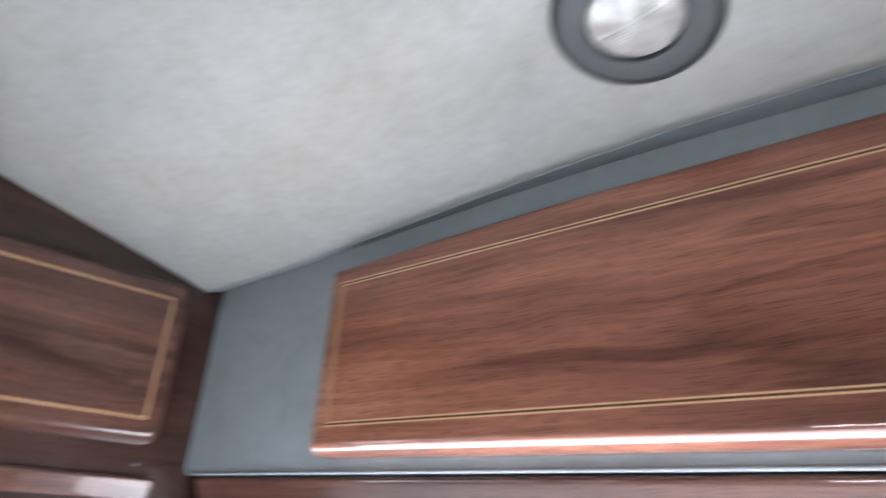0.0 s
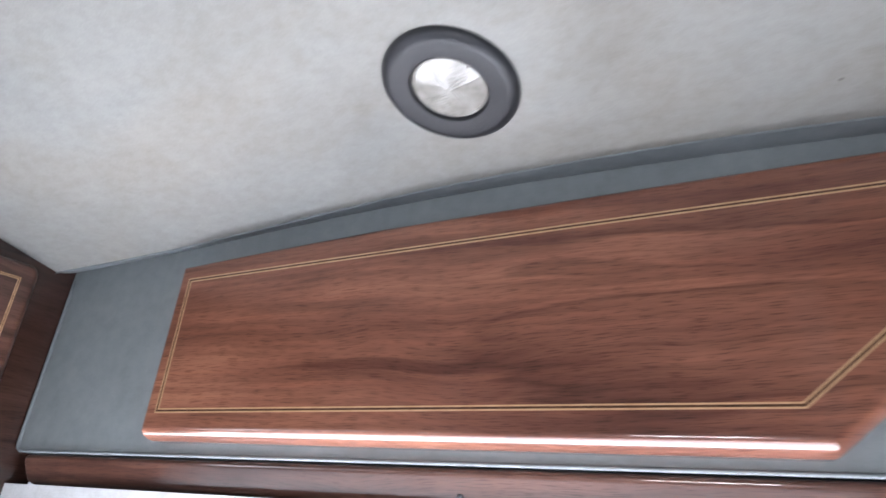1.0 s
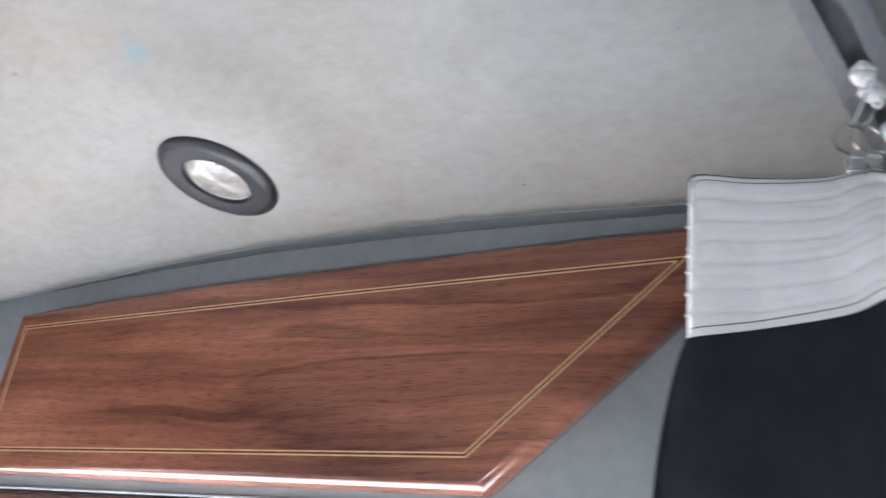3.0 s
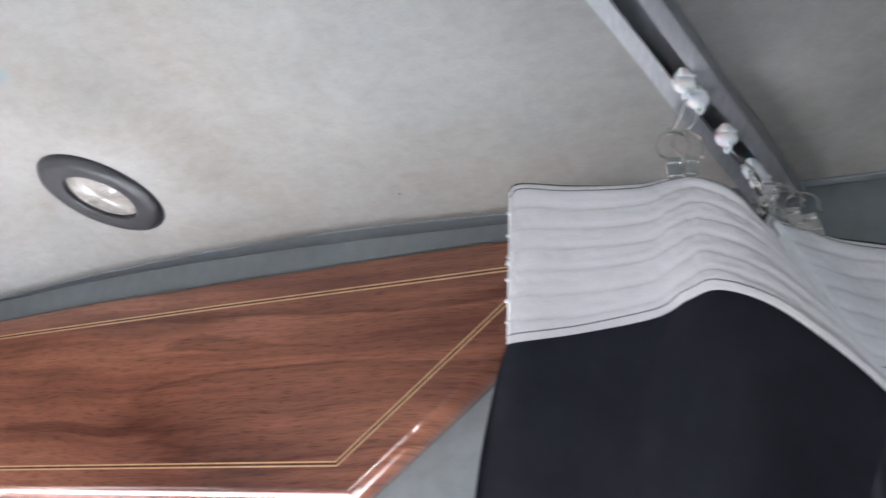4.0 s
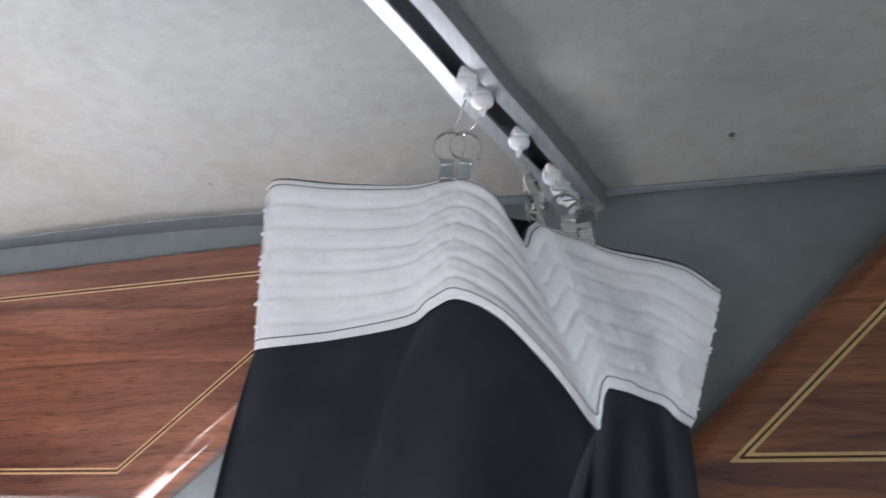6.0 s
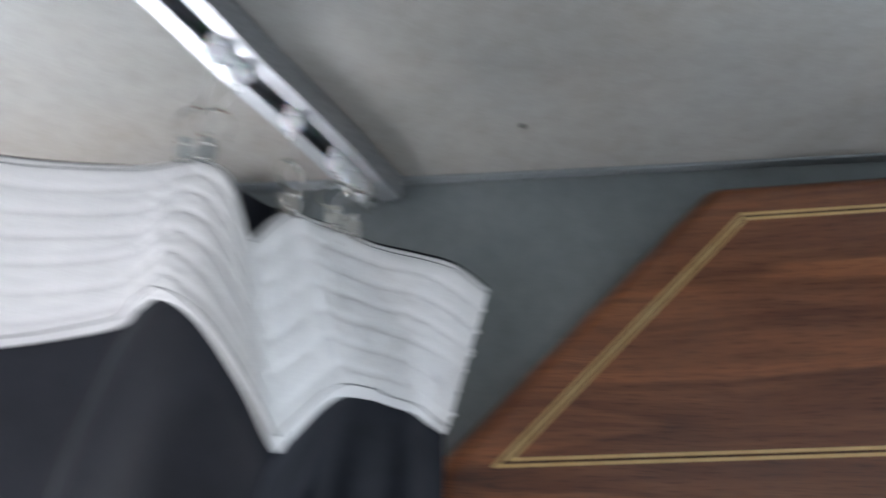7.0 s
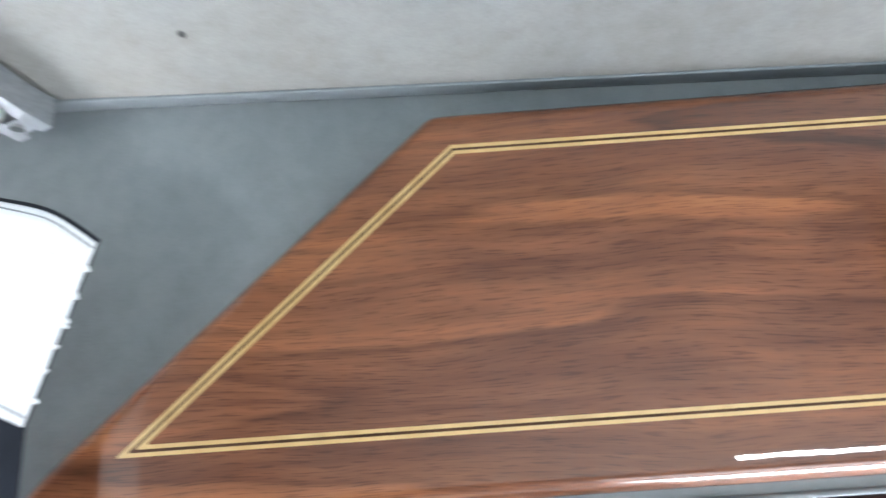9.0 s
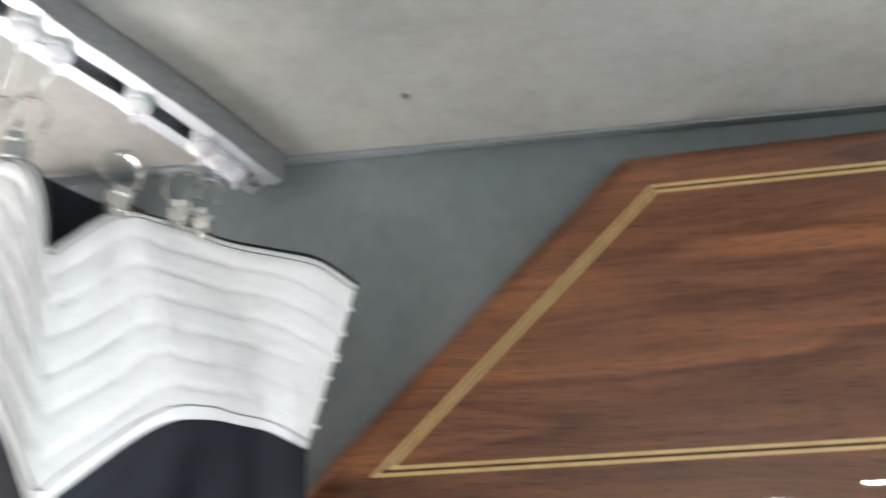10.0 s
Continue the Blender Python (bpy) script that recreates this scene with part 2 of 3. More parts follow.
def nylon():
    m, n, l, b = material("white nylon", (0.82, 0.83, 0.84), 0.4)
    t = noise_tex(n, l, coords(n, l, (1, 1, 1)), 200.0, 2.0)
    l.new(ramp(n, l, t, [(0.3, (0.74, 0.75, 0.77)), (0.7, (0.86, 0.87, 0.88))]), b.inputs["Base Color"])
    b.inputs["Subsurface Weight"].default_value, b.inputs["Subsurface Scale"].default_value = 0.2, 0.003
    return m


NYLON = nylon()


def cloth(name, lo, hi, rough, weave, strength):
    m, n, l, b = material(name, hi, rough)
    soft = noise_tex(n, l, coords(n, l, (1, 1, 1)), 35.0, 4.0, 0.6)
    fine = noise_tex(n, l, coords(n, l, (1, 1, 1)), weave, 2.0)
    c = ramp(n, l, soft, [(0.3, lo), (0.7, hi)])
    l.new(mix(n, l, "MULTIPLY", 1.0, c, ramp(n, l, fine, [(0.3, (0.88, 0.88, 0.88)), (0.65, (1, 1, 1))])), b.inputs["Base Color"])
    b.inputs["Specular IOR Level"].default_value = 0.2
    bump(n, l, b, fine, strength, 0.0006)
    return m


TAPE = cloth("white heading tape", (0.87, 0.87, 0.88), (0.93, 0.93, 0.93), 0.8, 1100.0, 0.5)
DARK_CLOTH = cloth("blue-black curtain cloth", (0.010, 0.012, 0.018), (0.017, 0.020, 0.029), 0.7, 900.0, 0.3)
DARK_CLOTH.node_tree.nodes["Principled BSDF"].inputs["Sheen Weight"].default_value = 0.06
THREAD = cloth("grey thread", (0.20, 0.20, 0.21), (0.32, 0.32, 0.33), 0.8, 2000.0, 0.3)


# ---------------------------------------------------------------- mesh helpers
def part(name, bm, mat, parent=None, label="", smooth=False):
    bmesh.ops.recalc_face_normals(bm, faces=bm.faces)
    me = bpy.data.meshes.new(name)
    bm.to_mesh(me)
    bm.free()
    me.materials.append(mat)
    if smooth:
        for p in me.polygons:
            p.use_smooth = True
    ob = new(name, me)
    if parent is not None:
        ob.parent = parent
    if label:
        ob["label"] = label
    return ob


def box(bm, lo, hi):
    vs = [bm.verts.new((x, y, z)) for x in (lo[0], hi[0]) for y in (lo[1], hi[1]) for z in (lo[2], hi[2])]
    for f in ((0, 1, 3, 2), (4, 6, 7, 5), (0, 4, 5, 1), (2, 3, 7, 6), (0, 2, 6, 4), (1, 5, 7, 3)):
        bm.faces.new([vs[i] for i in f])
    return vs


def bevelled(bm, width, segments=2):
    bmesh.ops.bevel(bm, geom=list(bm.edges), offset=width, segments=segments, affect="EDGES", profile=0.5)


def grid(bm, nu, nv, at, closed_u=False, closed_v=False):
    vs = [[bm.verts.new(at(i, j)) for j in range(nv)] for i in range(nu)]
    for i in range(nu if closed_u else nu - 1):
        for j in range(nv if closed_v else nv - 1):
            a, b = (i + 1) % nu, (j + 1) % nv
            bm.faces.new((vs[i][j], vs[a][j], vs[a][b], vs[i][b]))
    return vs


def tube(bm, pts, radius, sides=8, closed=False):
    """A round bar along points."""
    pts = [Vector(p) for p in pts]
    n = len(pts)
    rings, up = [], Vector((0.13, 0.31, 0.94))
    for i in range(n):
        a, b = (pts[(i - 1) % n], pts[(i + 1) % n]) if closed else (pts[max(i - 1, 0)], pts[min(i + 1, n - 1)])
        d = (b - a).normalized()
        s = d.cross(up).normalized()
        t = s.cross(d)
        rings.append([pts[i] + radius * (math.cos(q) * s + math.sin(q) * t) for q in (2 * math.pi * k / sides for k in range(sides))])
    vs = grid(bm, n, sides, lambda i, j: rings[i][j], closed_u=closed, closed_v=True)
    if not closed:
        bm.faces.new(vs[0])
        bm.faces.new(list(reversed(vs[-1])))


def rounded(poly, inset, radius, steps=6):
    """The polygon (anticlockwise) drawn in by inset, its corners rounded; always the same count of points."""
    n, out = len(poly), []
    ps = [Vector(p) for p in poly]
    lines = []
    for i in range(n):
        d = (ps[(i + 1) % n] - ps[i]).normalized()
        lines.append((ps[i] + inset * Vector((-d.y, d.x)), d))
    r = max(radius - inset, 0.0006)
    for i in range(n):
        (p, d), (q, e) = lines[i - 1], lines[i]
        den = d.x * e.y - d.y * e.x
        if abs(den) < 1e-4:
            corner = q.copy()
        else:
            w = q - p
            corner = p + d * ((w.x * e.y - w.y * e.x) / den)
        turn = math.atan2(den, d.dot(e))
        cut = r * math.tan(abs(turn) / 2)
        a, b = corner - d * cut, corner + e * cut
        for k in range(steps):
            s = k / (steps - 1)
            out.append((1 - s) ** 2 * a + 2 * s * (1 - s) * corner + s * s * b)
    return out


# the panels' edge: steep lower side, sloping shoulder, tight arris, flat face (inset, height)
PANEL_EDGE = [(0.0, -0.022), (0.0, -0.004), (0.0004, -0.0005), (0.0014, 0.0035), (0.0032, 0.0085), (0.0056, 0.0135), (0.0080, 0.0170), (0.0098, 0.0187), (0.0114, 0.0196), (0.0132, 0.0199),
              (0.0156, 0.0200)]


def slab(bm, poly, thick, edge, radius, base=0.0, steps=8, deep=0.0, prof=None):
    """A board in the x-z plane, its face towards -y, with a rounded-over edge."""
    prof = prof or [(0.0, base)] + [(edge * (1 - math.cos(a)), thick - (deep or edge) * (1 - math.sin(a))) for a in (math.pi / 2 * k / (steps - 1) for k in range(steps))] + [(edge + 0.0025, thick)]
    rings = [[Vector((p.x, -h, p.y)) for p in rounded(poly, d, radius)] for d, h in prof]
    vs = [[bm.verts.new(p) for p in ring] for ring in rings]
    n = len(vs[0])
    for i in range(len(vs) - 1):
        for j in range(n):
            f = bm.faces.new((vs[i][j], vs[i][(j + 1) % n], vs[i + 1][(j + 1) % n], vs[i + 1][j]))
            f.smooth = True
    bm.faces.new(vs[-1])
    bm.faces.new(list(reversed(vs[0])))


def band(bm, poly, d0, d1, h0, h1):
    """A flat strip that follows the polygon, between two insets."""
    ins = [(d0, h0), (d0, h1), (d1, h1), (d1, h0)]
    rings = [[Vector((p.x, -h, p.y)) for p in rounded(poly, d, 0.0006, 2)] for d, h in ins]
    grid(bm, 4, len(rings[0]), lambda i, j: rings[i][j], closed_v=True)


def wood_panel(label, outer, inlay, wood, at=None, corner=0.022, line=0.0016, core=0.0022, pale=None):
    """Lacquered panel with a double inlaid line."""
    root = new("wood_panel")
    bm = bmesh.new()
    slab(bm, outer, 0.020, 0.020, corner, prof=PANEL_EDGE)
    part("board", bm, wood, root)
    gap = 0.00005
    for name, d0, d1, mat, lab in (("inlay_line", 0.0, line, pale or MAPLE, "pale maple inlay line"), ("inlay_core", line + gap, line + core - gap, EBONY, "dark inlay line"),
                                   ("inlay_line", line + core, 2 * line + core, pale or MAPLE, "pale maple inlay line")):
        bm = bmesh.new()
        band(bm, inlay, d0, d1, 0.0190, 0.02025)
        part(name, bm, mat, root, lab)
    if at is not None:
        root.matrix_world = at
    return tagged(root, label, "panel", "lacquered wall panels")


# ---------------------------------------------------------------- shell
CORNER_X, CORNER_Y = -0.281, 0.018
LEFT = Matrix.Translation((CORNER_X, CORNER_Y, 0)) @ pose(0, 0, 0, 0, 0, 75)   # local -x runs along the side wall
# the headliner's edge, and the wall's upper edge behind it, by x
SEAM_X = (-0.9, -0.256, -0.02, 0.1, 0.3, 0.5, 0.7, 0.9, 1.15, 1.4, 1.7, 2.7)
SEAM_Z = (1.948, 1.960, 1.974, 1.987, 2.0065, 2.0155, 2.0150, 2.0040, 1.9965, 1.9920, 1.9880, 1.974)
WALL_Z = (1.936, 1.971, 1.985, 1.997, 2.0100, 2.0140, 2.0120, 2.0050, 2.0030, 1.9985, 1.9935, 1.980)
WALL_Y, EDGE_Y = 0.018, -0.006


def eased(x, table):
    return sum(float(np.interp(x + d, SEAM_X, table)) for d in (-0.1, -0.05, 0.0, 0.05, 0.1)) / 5


def smooth_seam(x):
    return eased(x, SEAM_Z)


def wall_top(x):
    return eased(x, WALL_Z)


LAMP_X, LAMP_Y, LAMP_Z = 0.397, -0.133, 2.040
LAMP_SX, LAMP_SY = 0.125, 0.17          # how its seat falls with x and y


def ceiling_z(x, y):
    d = max(0.0, EDGE_Y - y)
    rise = (0.27 - 0.05 * min(1.0, max(0.0, (x - 0.6) / 0.3)) + 0.01 * min(1.0, max(0.0, (0.2 - x) / 0.4))) * min(d, 0.7) + 0.10 * max(0.0, min(d, 1.4) - 0.7)
    fold = 0.0060 * math.exp(-((y + 0.135 - 0.10 * (x - 1.1)) / 0.018) ** 2) * math.exp(-((x - 1.17) / 0.13) ** 2)
    dip = 0.004 * math.exp(-((y + 0.07) / 0.04) ** 2) * math.exp(-((x - 1.25) / 0.2) ** 2)
    # behind the curtain the headliner bellies up from the seam
    side = min(1.0, max(0.0, (x - 0.75) / 0.25))
    f = min(1.0, d / 0.06)
    belly = side * (0.006 * f * f * (3 - 2 * f) + 0.10 * max(0.0, min(d, 0.3) - 0.06))
    z = smooth_seam(x) + rise + belly - fold + dip
    # the headliner is drawn to the tilted seat of the dome light
    near = math.hypot(x - LAMP_X, y - LAMP_Y)
    f = min(1.0, max(0.0, (0.19 - near) / 0.115))
    f = f * f * (3 - 2 * f)
    g = min(1.0, max(0.0, (EDGE_Y - 0.012 - y) / max(0.02, EDGE_Y - 0.012 - LAMP_Y - 0.058)))
    f *= g * g * (3 - 2 * g)
    seat = LAMP_Z - LAMP_SX * (x - LAMP_X) - LAMP_SY * (y - LAMP_Y)
    return z + (seat - z) * f


bm = bmesh.new()
nx, ny = 280, 130
xs = [-0.95 + 3.65 * i / (nx - 1) for i in range(nx)]
ys = [EDGE_Y + 0.0005 - 1.28 * (j / (ny - 1)) ** 1.7 for j in range(ny)]
grid(bm, nx, ny, lambda i, j: (xs[i], ys[j], ceiling_z(xs[i], ys[j])))
top = bmesh.ops.extrude_face_region(bm, geom=list(bm.faces))
for v in top["geom"]:
    if isinstance(v, bmesh.types.BMVert):
        v.co.z = 2.45
tagged(part("ceiling", bm, HEADLINER, smooth=True), "pale grey cloth headliner with grimy patches and a small blue stain", "ceiling", kind="structure")

# padded wall behind the panels
bm = bmesh.new()
top_edge = [(x, wall_top(x) + 0.012) for x in (2.6, 2.2, 1.8, 1.5, 1.2, 0.9, 0.6, 0.4, 0.2, 0.0, -0.13, -0.284)]
slab(bm, [(-0.280, 1.7035), (2.6, 1.6980)] + top_edge, -0.018, 0.004, 0.016, base=-0.05)
tagged(part("wall_front", bm, VINYL), "grey padded vinyl wall above the window rail", "wall", kind="structure")

# rolled welt between wall and headliner, with its two seams
bm = bmesh.new()
wx = [CORNER_X - 0.01 + 2.85 * i / 110 for i in range(111)]


def welt(i, j):
    f = j / 9
    x = wx[i]
    y = WALL_Y + 0.001 + (EDGE_Y - 0.002 - WALL_Y) * f
    z = wall_top(x) + (smooth_seam(x) - wall_top(x)) * f - 0.0014 * math.sin(math.pi * f) + 0.0006 * noise.noise((x * 30, f * 2, 0.4))
    return (x, y, z)


grid(bm, 111, 10, welt)
low = list(bm.faces)
up = bmesh.ops.extrude_face_region(bm, geom=low)
for v in up["geom"]:
    if isinstance(v, bmesh.types.BMVert):
        v.co.z += 0.012
tagged(part("seam_trim", bm, PIPING, smooth=True), "rolled grey welt along the headliner seam", "trim", kind="structure")
bm = bmesh.new()
tube(bm, [(x, EDGE_Y - 0.001, smooth_seam(x) - 0.0004) for x in wx], 0.0014, 6)
tagged(part("seam_trim", bm, PIPING, smooth=True), "thin grey piping along the headliner edge", "trim", kind="structure")

# piping round the padded wall's side and lower edges
bm = bmesh.new()
tube(bm, [(-0.2755, WALL_Y - 0.001, 1.955 - 0.24 * i / 12) for i in range(13)] + [(-0.2735, WALL_Y - 0.001, 1.709), (-0.268, WALL_Y - 0.001, 1.7055)]
     + [(-0.255 + 2.8 * i / 60, WALL_Y - 0.001, 1.7050 - 0.0052 * i / 60) for i in range(61)], 0.0022, 8)
tagged(part("edge_trim", bm, PIPING, smooth=True), "grey piping along the padded wall's edge", "trim", kind="structure")

# shell below the rail, with the window openings
def holed_wall(bm, u0, u1, z0, z1, holes, y0, y1):
    xs = sorted({u0, u1, *(h[0] for h in holes), *(h[1] for h in holes)})
    for a, b in zip(xs, xs[1:]):
        cut = [h for h in holes if h[0] <= a + 1e-6 and h[1] >= b - 1e-6]
        if cut:
            box(bm, (a, y0, z0), (b, y1, cut[0][2]))
            box(bm, (a, y0, cut[0][3]), (b, y1, z1))
        else:
            box(bm, (a, y0, z0), (b, y1, z1))


bm = bmesh.new()
holed_wall(bm, -0.30, 2.65, 1.15, 1.664, FRONT_WINDOWS, 0.020, 0.020 + WALL_T)
box(bm, (-0.34, 0.072, 1.64), (2.66, 0.10, 2.45))
tagged(part("wall_window", bm, PALE), "pale shell wall with windows below the rail", "wall", kind="structure")
bm = bmesh.new()
holed_wall(bm, -1.0, 2.7, 0.90, 2.45, REAR_FILL_SLOTS, REAR_Y - 0.05, REAR_Y)
tagged(part("wall_rear", bm, VINYL), "grey unseen rear wall with low slots for added lamps", "wall", kind="structure")
bm = bmesh.new()
lo, hi, zl, zh = RIGHT_FILL_SLOT
box(bm, (2.60, REAR_Y, 0.90), (2.66, lo, 2.45))
box(bm, (2.60, hi, 0.90), (2.66, 0.06, 2.45))
box(bm, (2.60, lo, 0.90), (2.66, hi, zl))
box(bm, (2.60, lo, zh), (2.66, hi, 2.45))
tagged(part("wall_right", bm, VINYL), "grey unseen end wall with a low slot for an added lamp", "wall", kind="structure")
# unseen blocker, added to keep the rear lamps' light off the right-hand wall
bm = bmesh.new()
box(bm, (0.80, REAR_Y, 1.20), (0.85, -0.73, 2.45))
tagged(part("light_blocker", bm, VINYL), "grey unseen blocker that keeps rear light off the right side", "wall", kind="structure")
# unseen raised floor, added as a pale reflector under the left half
bm = bmesh.new()
box(bm, (-1.0, REAR_Y - 0.05, 1.15), (1.05, 0.10, 1.27))
tagged(part("floor", bm, PALE_BOUNCE), "pale unseen floor that bounces light up", "floor", kind="structure")
# unseen right-hand floor, made dark to cut the bounce on the right wall
bm = bmesh.new()
box(bm, (1.05, REAR_Y - 0.05, 1.15), (2.7, 0.10, 1.268))
tagged(part("floor", bm, LOW_BOUNCE), "dark unseen floor beyond the curtain that keeps bounce low", "floor", kind="structure")
# unseen reflector: a pale shelf added to throw sunlight up the wall
bm = bmesh.new()
box(bm, (-0.262, -0.175, SHELF_Z - 0.03), (0.77, 0.018, SHELF_Z))
bevelled(bm, 0.006)
tagged(part("bounce_shelf", bm, PALE_BOUNCE), "pale unseen shelf added to bounce sunlight up the wall", "shelf", kind="structure")

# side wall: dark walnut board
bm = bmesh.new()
holed_wall(bm, -1.38, 0.03, 1.15, 2.45, [LEFT_FILL_SLOT], 0.0, 0.04)
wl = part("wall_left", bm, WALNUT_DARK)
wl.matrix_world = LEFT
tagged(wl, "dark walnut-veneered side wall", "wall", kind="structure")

# rails under both walls
def rail(u0, u1, back, m=None):
    bm = bmesh.new()
    slab(bm, [(u0, 1.664), (u1, 1.660), (u1, 1.6965), (u0, 1.7018)], 0.003, 0.007, 0.012, base=-0.024, deep=0.010)
    for v in bm.verts:
        v.co.y += (1.70 - v.co.z) * 0.50 + back
    ob = part("window_rail", bm, WALNUT_DEEP)
    if m is not None:
        ob.matrix_world = m
    return tagged(ob, "glossy walnut rail with rounded edges above the window", "rail", kind="structure")


rail(-0.258, 2.55, 0.017)
rail(-1.2, -0.036, -0.012, LEFT)

# ---------------------------------------------------------------- lacquered panels
wood_panel("glossy walnut panel with slanted end and double inlaid lines",
           [(-0.0265, 1.7185), (0.6845, 1.7130), (1.003, 1.9785), (0.80, 1.9770), (0.595, 1.9720), (0.284, 1.9630), (0.13, 1.9540), (-0.0245, 1.9430)],
           [(-0.002, 1.7475), (0.6665, 1.7475), (0.894, 1.9405), (0.49, 1.9320), (0.20, 1.9240), (-0.002, 1.9180)], WALNUT, corner=0.010)
wood_panel("glossy dark walnut panel with slanted end, beside the curtain track",
           [(1.101, 1.7125), (2.35, 1.7125), (2.35, 1.9830), (1.3865, 1.9690)],
           [(1.191, 1.7535), (2.31, 1.7565), (2.31, 1.9445), (1.4010, 1.9390)], WALNUT_B, line=0.0024, core=0.0018, pale=MAPLE_GOLD)
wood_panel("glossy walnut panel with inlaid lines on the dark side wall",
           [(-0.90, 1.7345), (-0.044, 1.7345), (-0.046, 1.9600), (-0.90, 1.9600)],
           [(-0.87, 1.7640), (-0.070, 1.7640), (-0.072, 1.9310), (-0.87, 1.9310)], WALNUT_DEEP, LEFT, line=0.0010, core=0.0014)


def screw(label, at, radius, mat):
    root = new("screw")
    bm = bmesh.new()
    prof = [(radius, 0.002), (radius, -0.0006), (radius * 0.8, -0.0014), (radius * 0.45, -0.0018), (0.0004, -0.0019)]
    grid(bm, 20, len(prof), lambda i, j: (prof[j][0] * math.cos(i * math.pi / 10), prof[j][1], prof[j][0] * math.sin(i * math.pi / 10)), closed_u=True)
    part("head", bm, mat, root, smooth=True)
    bm = bmesh.new()
    box(bm, (-radius * 0.5, -0.0022, -radius * 0.12), (radius * 0.5, -0.0016, radius * 0.12))
    part("slot", bm, BLACK, root, "dark screw slot")
    root.matrix_world = at
    return tagged(root, label, "screw")


screw("small dark screw head in the walnut rail", pose(0.368, 0.0266, 1.6745, 27), 0.0032, BLACK)
screw("small dark screw cap on the dark side wall", LEFT @ pose(-0.064, 0, 1.7125), 0.0038, BLACK)


# ---------------------------------------------------------------- ceiling lamp
def dome_light():
    root = new("dome_light")
    outer, inner = 0.0700, 0.0395
    prof = [(outer, 0.004), (outer, -0.0008), (outer - 0.0008, -0.0026), (outer - 0.0030, -0.0052), (outer - 0.0070, -0.0074), (outer - 0.0100, -0.0080),
            (outer - 0.0130, -0.0080), (inner + 0.007, -0.0068), (inner + 0.0022, -0.0064), (inner + 0.0006, -0.0062), (inner, -0.0045), (inner, 0.004)]
    bm = bmesh.new()
    grid(bm, 72, len(prof), lambda i, j: (prof[j][0] * math.cos(i * math.pi / 36), prof[j][0] * math.sin(i * math.pi / 36), prof[j][1]), closed_u=True)
    part("bezel", bm, BLACK, root, "black grained plastic bezel", True)
    bm = bmesh.new()
    nr, na = 26, 128

    def lens(i, j):
        a, r = 2 * math.pi * i / na, (inner - 0.0004) * j / (nr - 1)
        x, y = r * math.cos(a), r * math.sin(a)
        z = -0.0046 + 0.0042 * (r / inner) ** 2
        if 0.003 < r < inner - 0.003:
            z += 0.0007 * math.sin((x if x * y > 0 else y) * 2 * math.pi / 0.0032)
        if abs(x) < 0.0012 or abs(y) < 0.0012:
            z -= 0.0006
        return (x, y, z)
    grid(bm, na, nr, lens, closed_u=True)
    bmesh.ops.remove_doubles(bm, verts=bm.verts, dist=1e-5)
    part("lens", bm, LENS, root, "clear ribbed lens", True)
    bm = bmesh.new()
    tube(bm, [(0.0370 * math.cos(a), 0.0370 * math.sin(a), -0.0012) for a in (math.pi * k / 24 for k in range(48))], 0.0012, 6, True)
    part("lens_rim", bm, LENS, root, "clear lens rim", True)
    for a in (0.9, 1.15):
        bm = bmesh.new()
        box(bm, (0.0372, -0.0016, -0.0072), (0.0408, 0.0016, -0.002))
        bevelled(bm, 0.0005)
        tab = part("lens_tab", bm, LENS, root, "small clear lens tab")
        tab.rotation_euler.z = a
    return tagged(root, "round black-rimmed dome light with clear ribbed lens, unlit", "ceiling light")


lamp = dome_light()
seat_up = Vector((LAMP_SX, LAMP_SY, 1)).normalized()
seat_x = Vector((math.cos(-1.85), math.sin(-1.85), 0))
seat_y = seat_up.cross(seat_x).normalized()
seat_x = seat_y.cross(seat_up)
lamp.matrix_world = Matrix.Translation((LAMP_X, LAMP_Y, LAMP_Z - 0.0008)) @ Matrix((seat_x, seat_y, seat_up)).transposed().to_4x4()

# ---------------------------------------------------------------- curtain track
END = Vector((1.1085, -0.0015, 0))
ALONG = Vector((-0.4785, -0.878, 0)).normalized()
ACROSS = Vector((0.878, -0.4785, 0)).normalized()
HALF, TALL = 0.0205, 0.0215


def on_track(s, across=0.0, down=0.0):
    """A point at s along the track from its wall end."""
    p = END + ALONG * s + ACROSS * across
    z = ceiling_z(END.x + ALONG.x * s, END.y + ALONG.y * s)
    return Vector((p.x, p.y, z - 0.0015 - down))


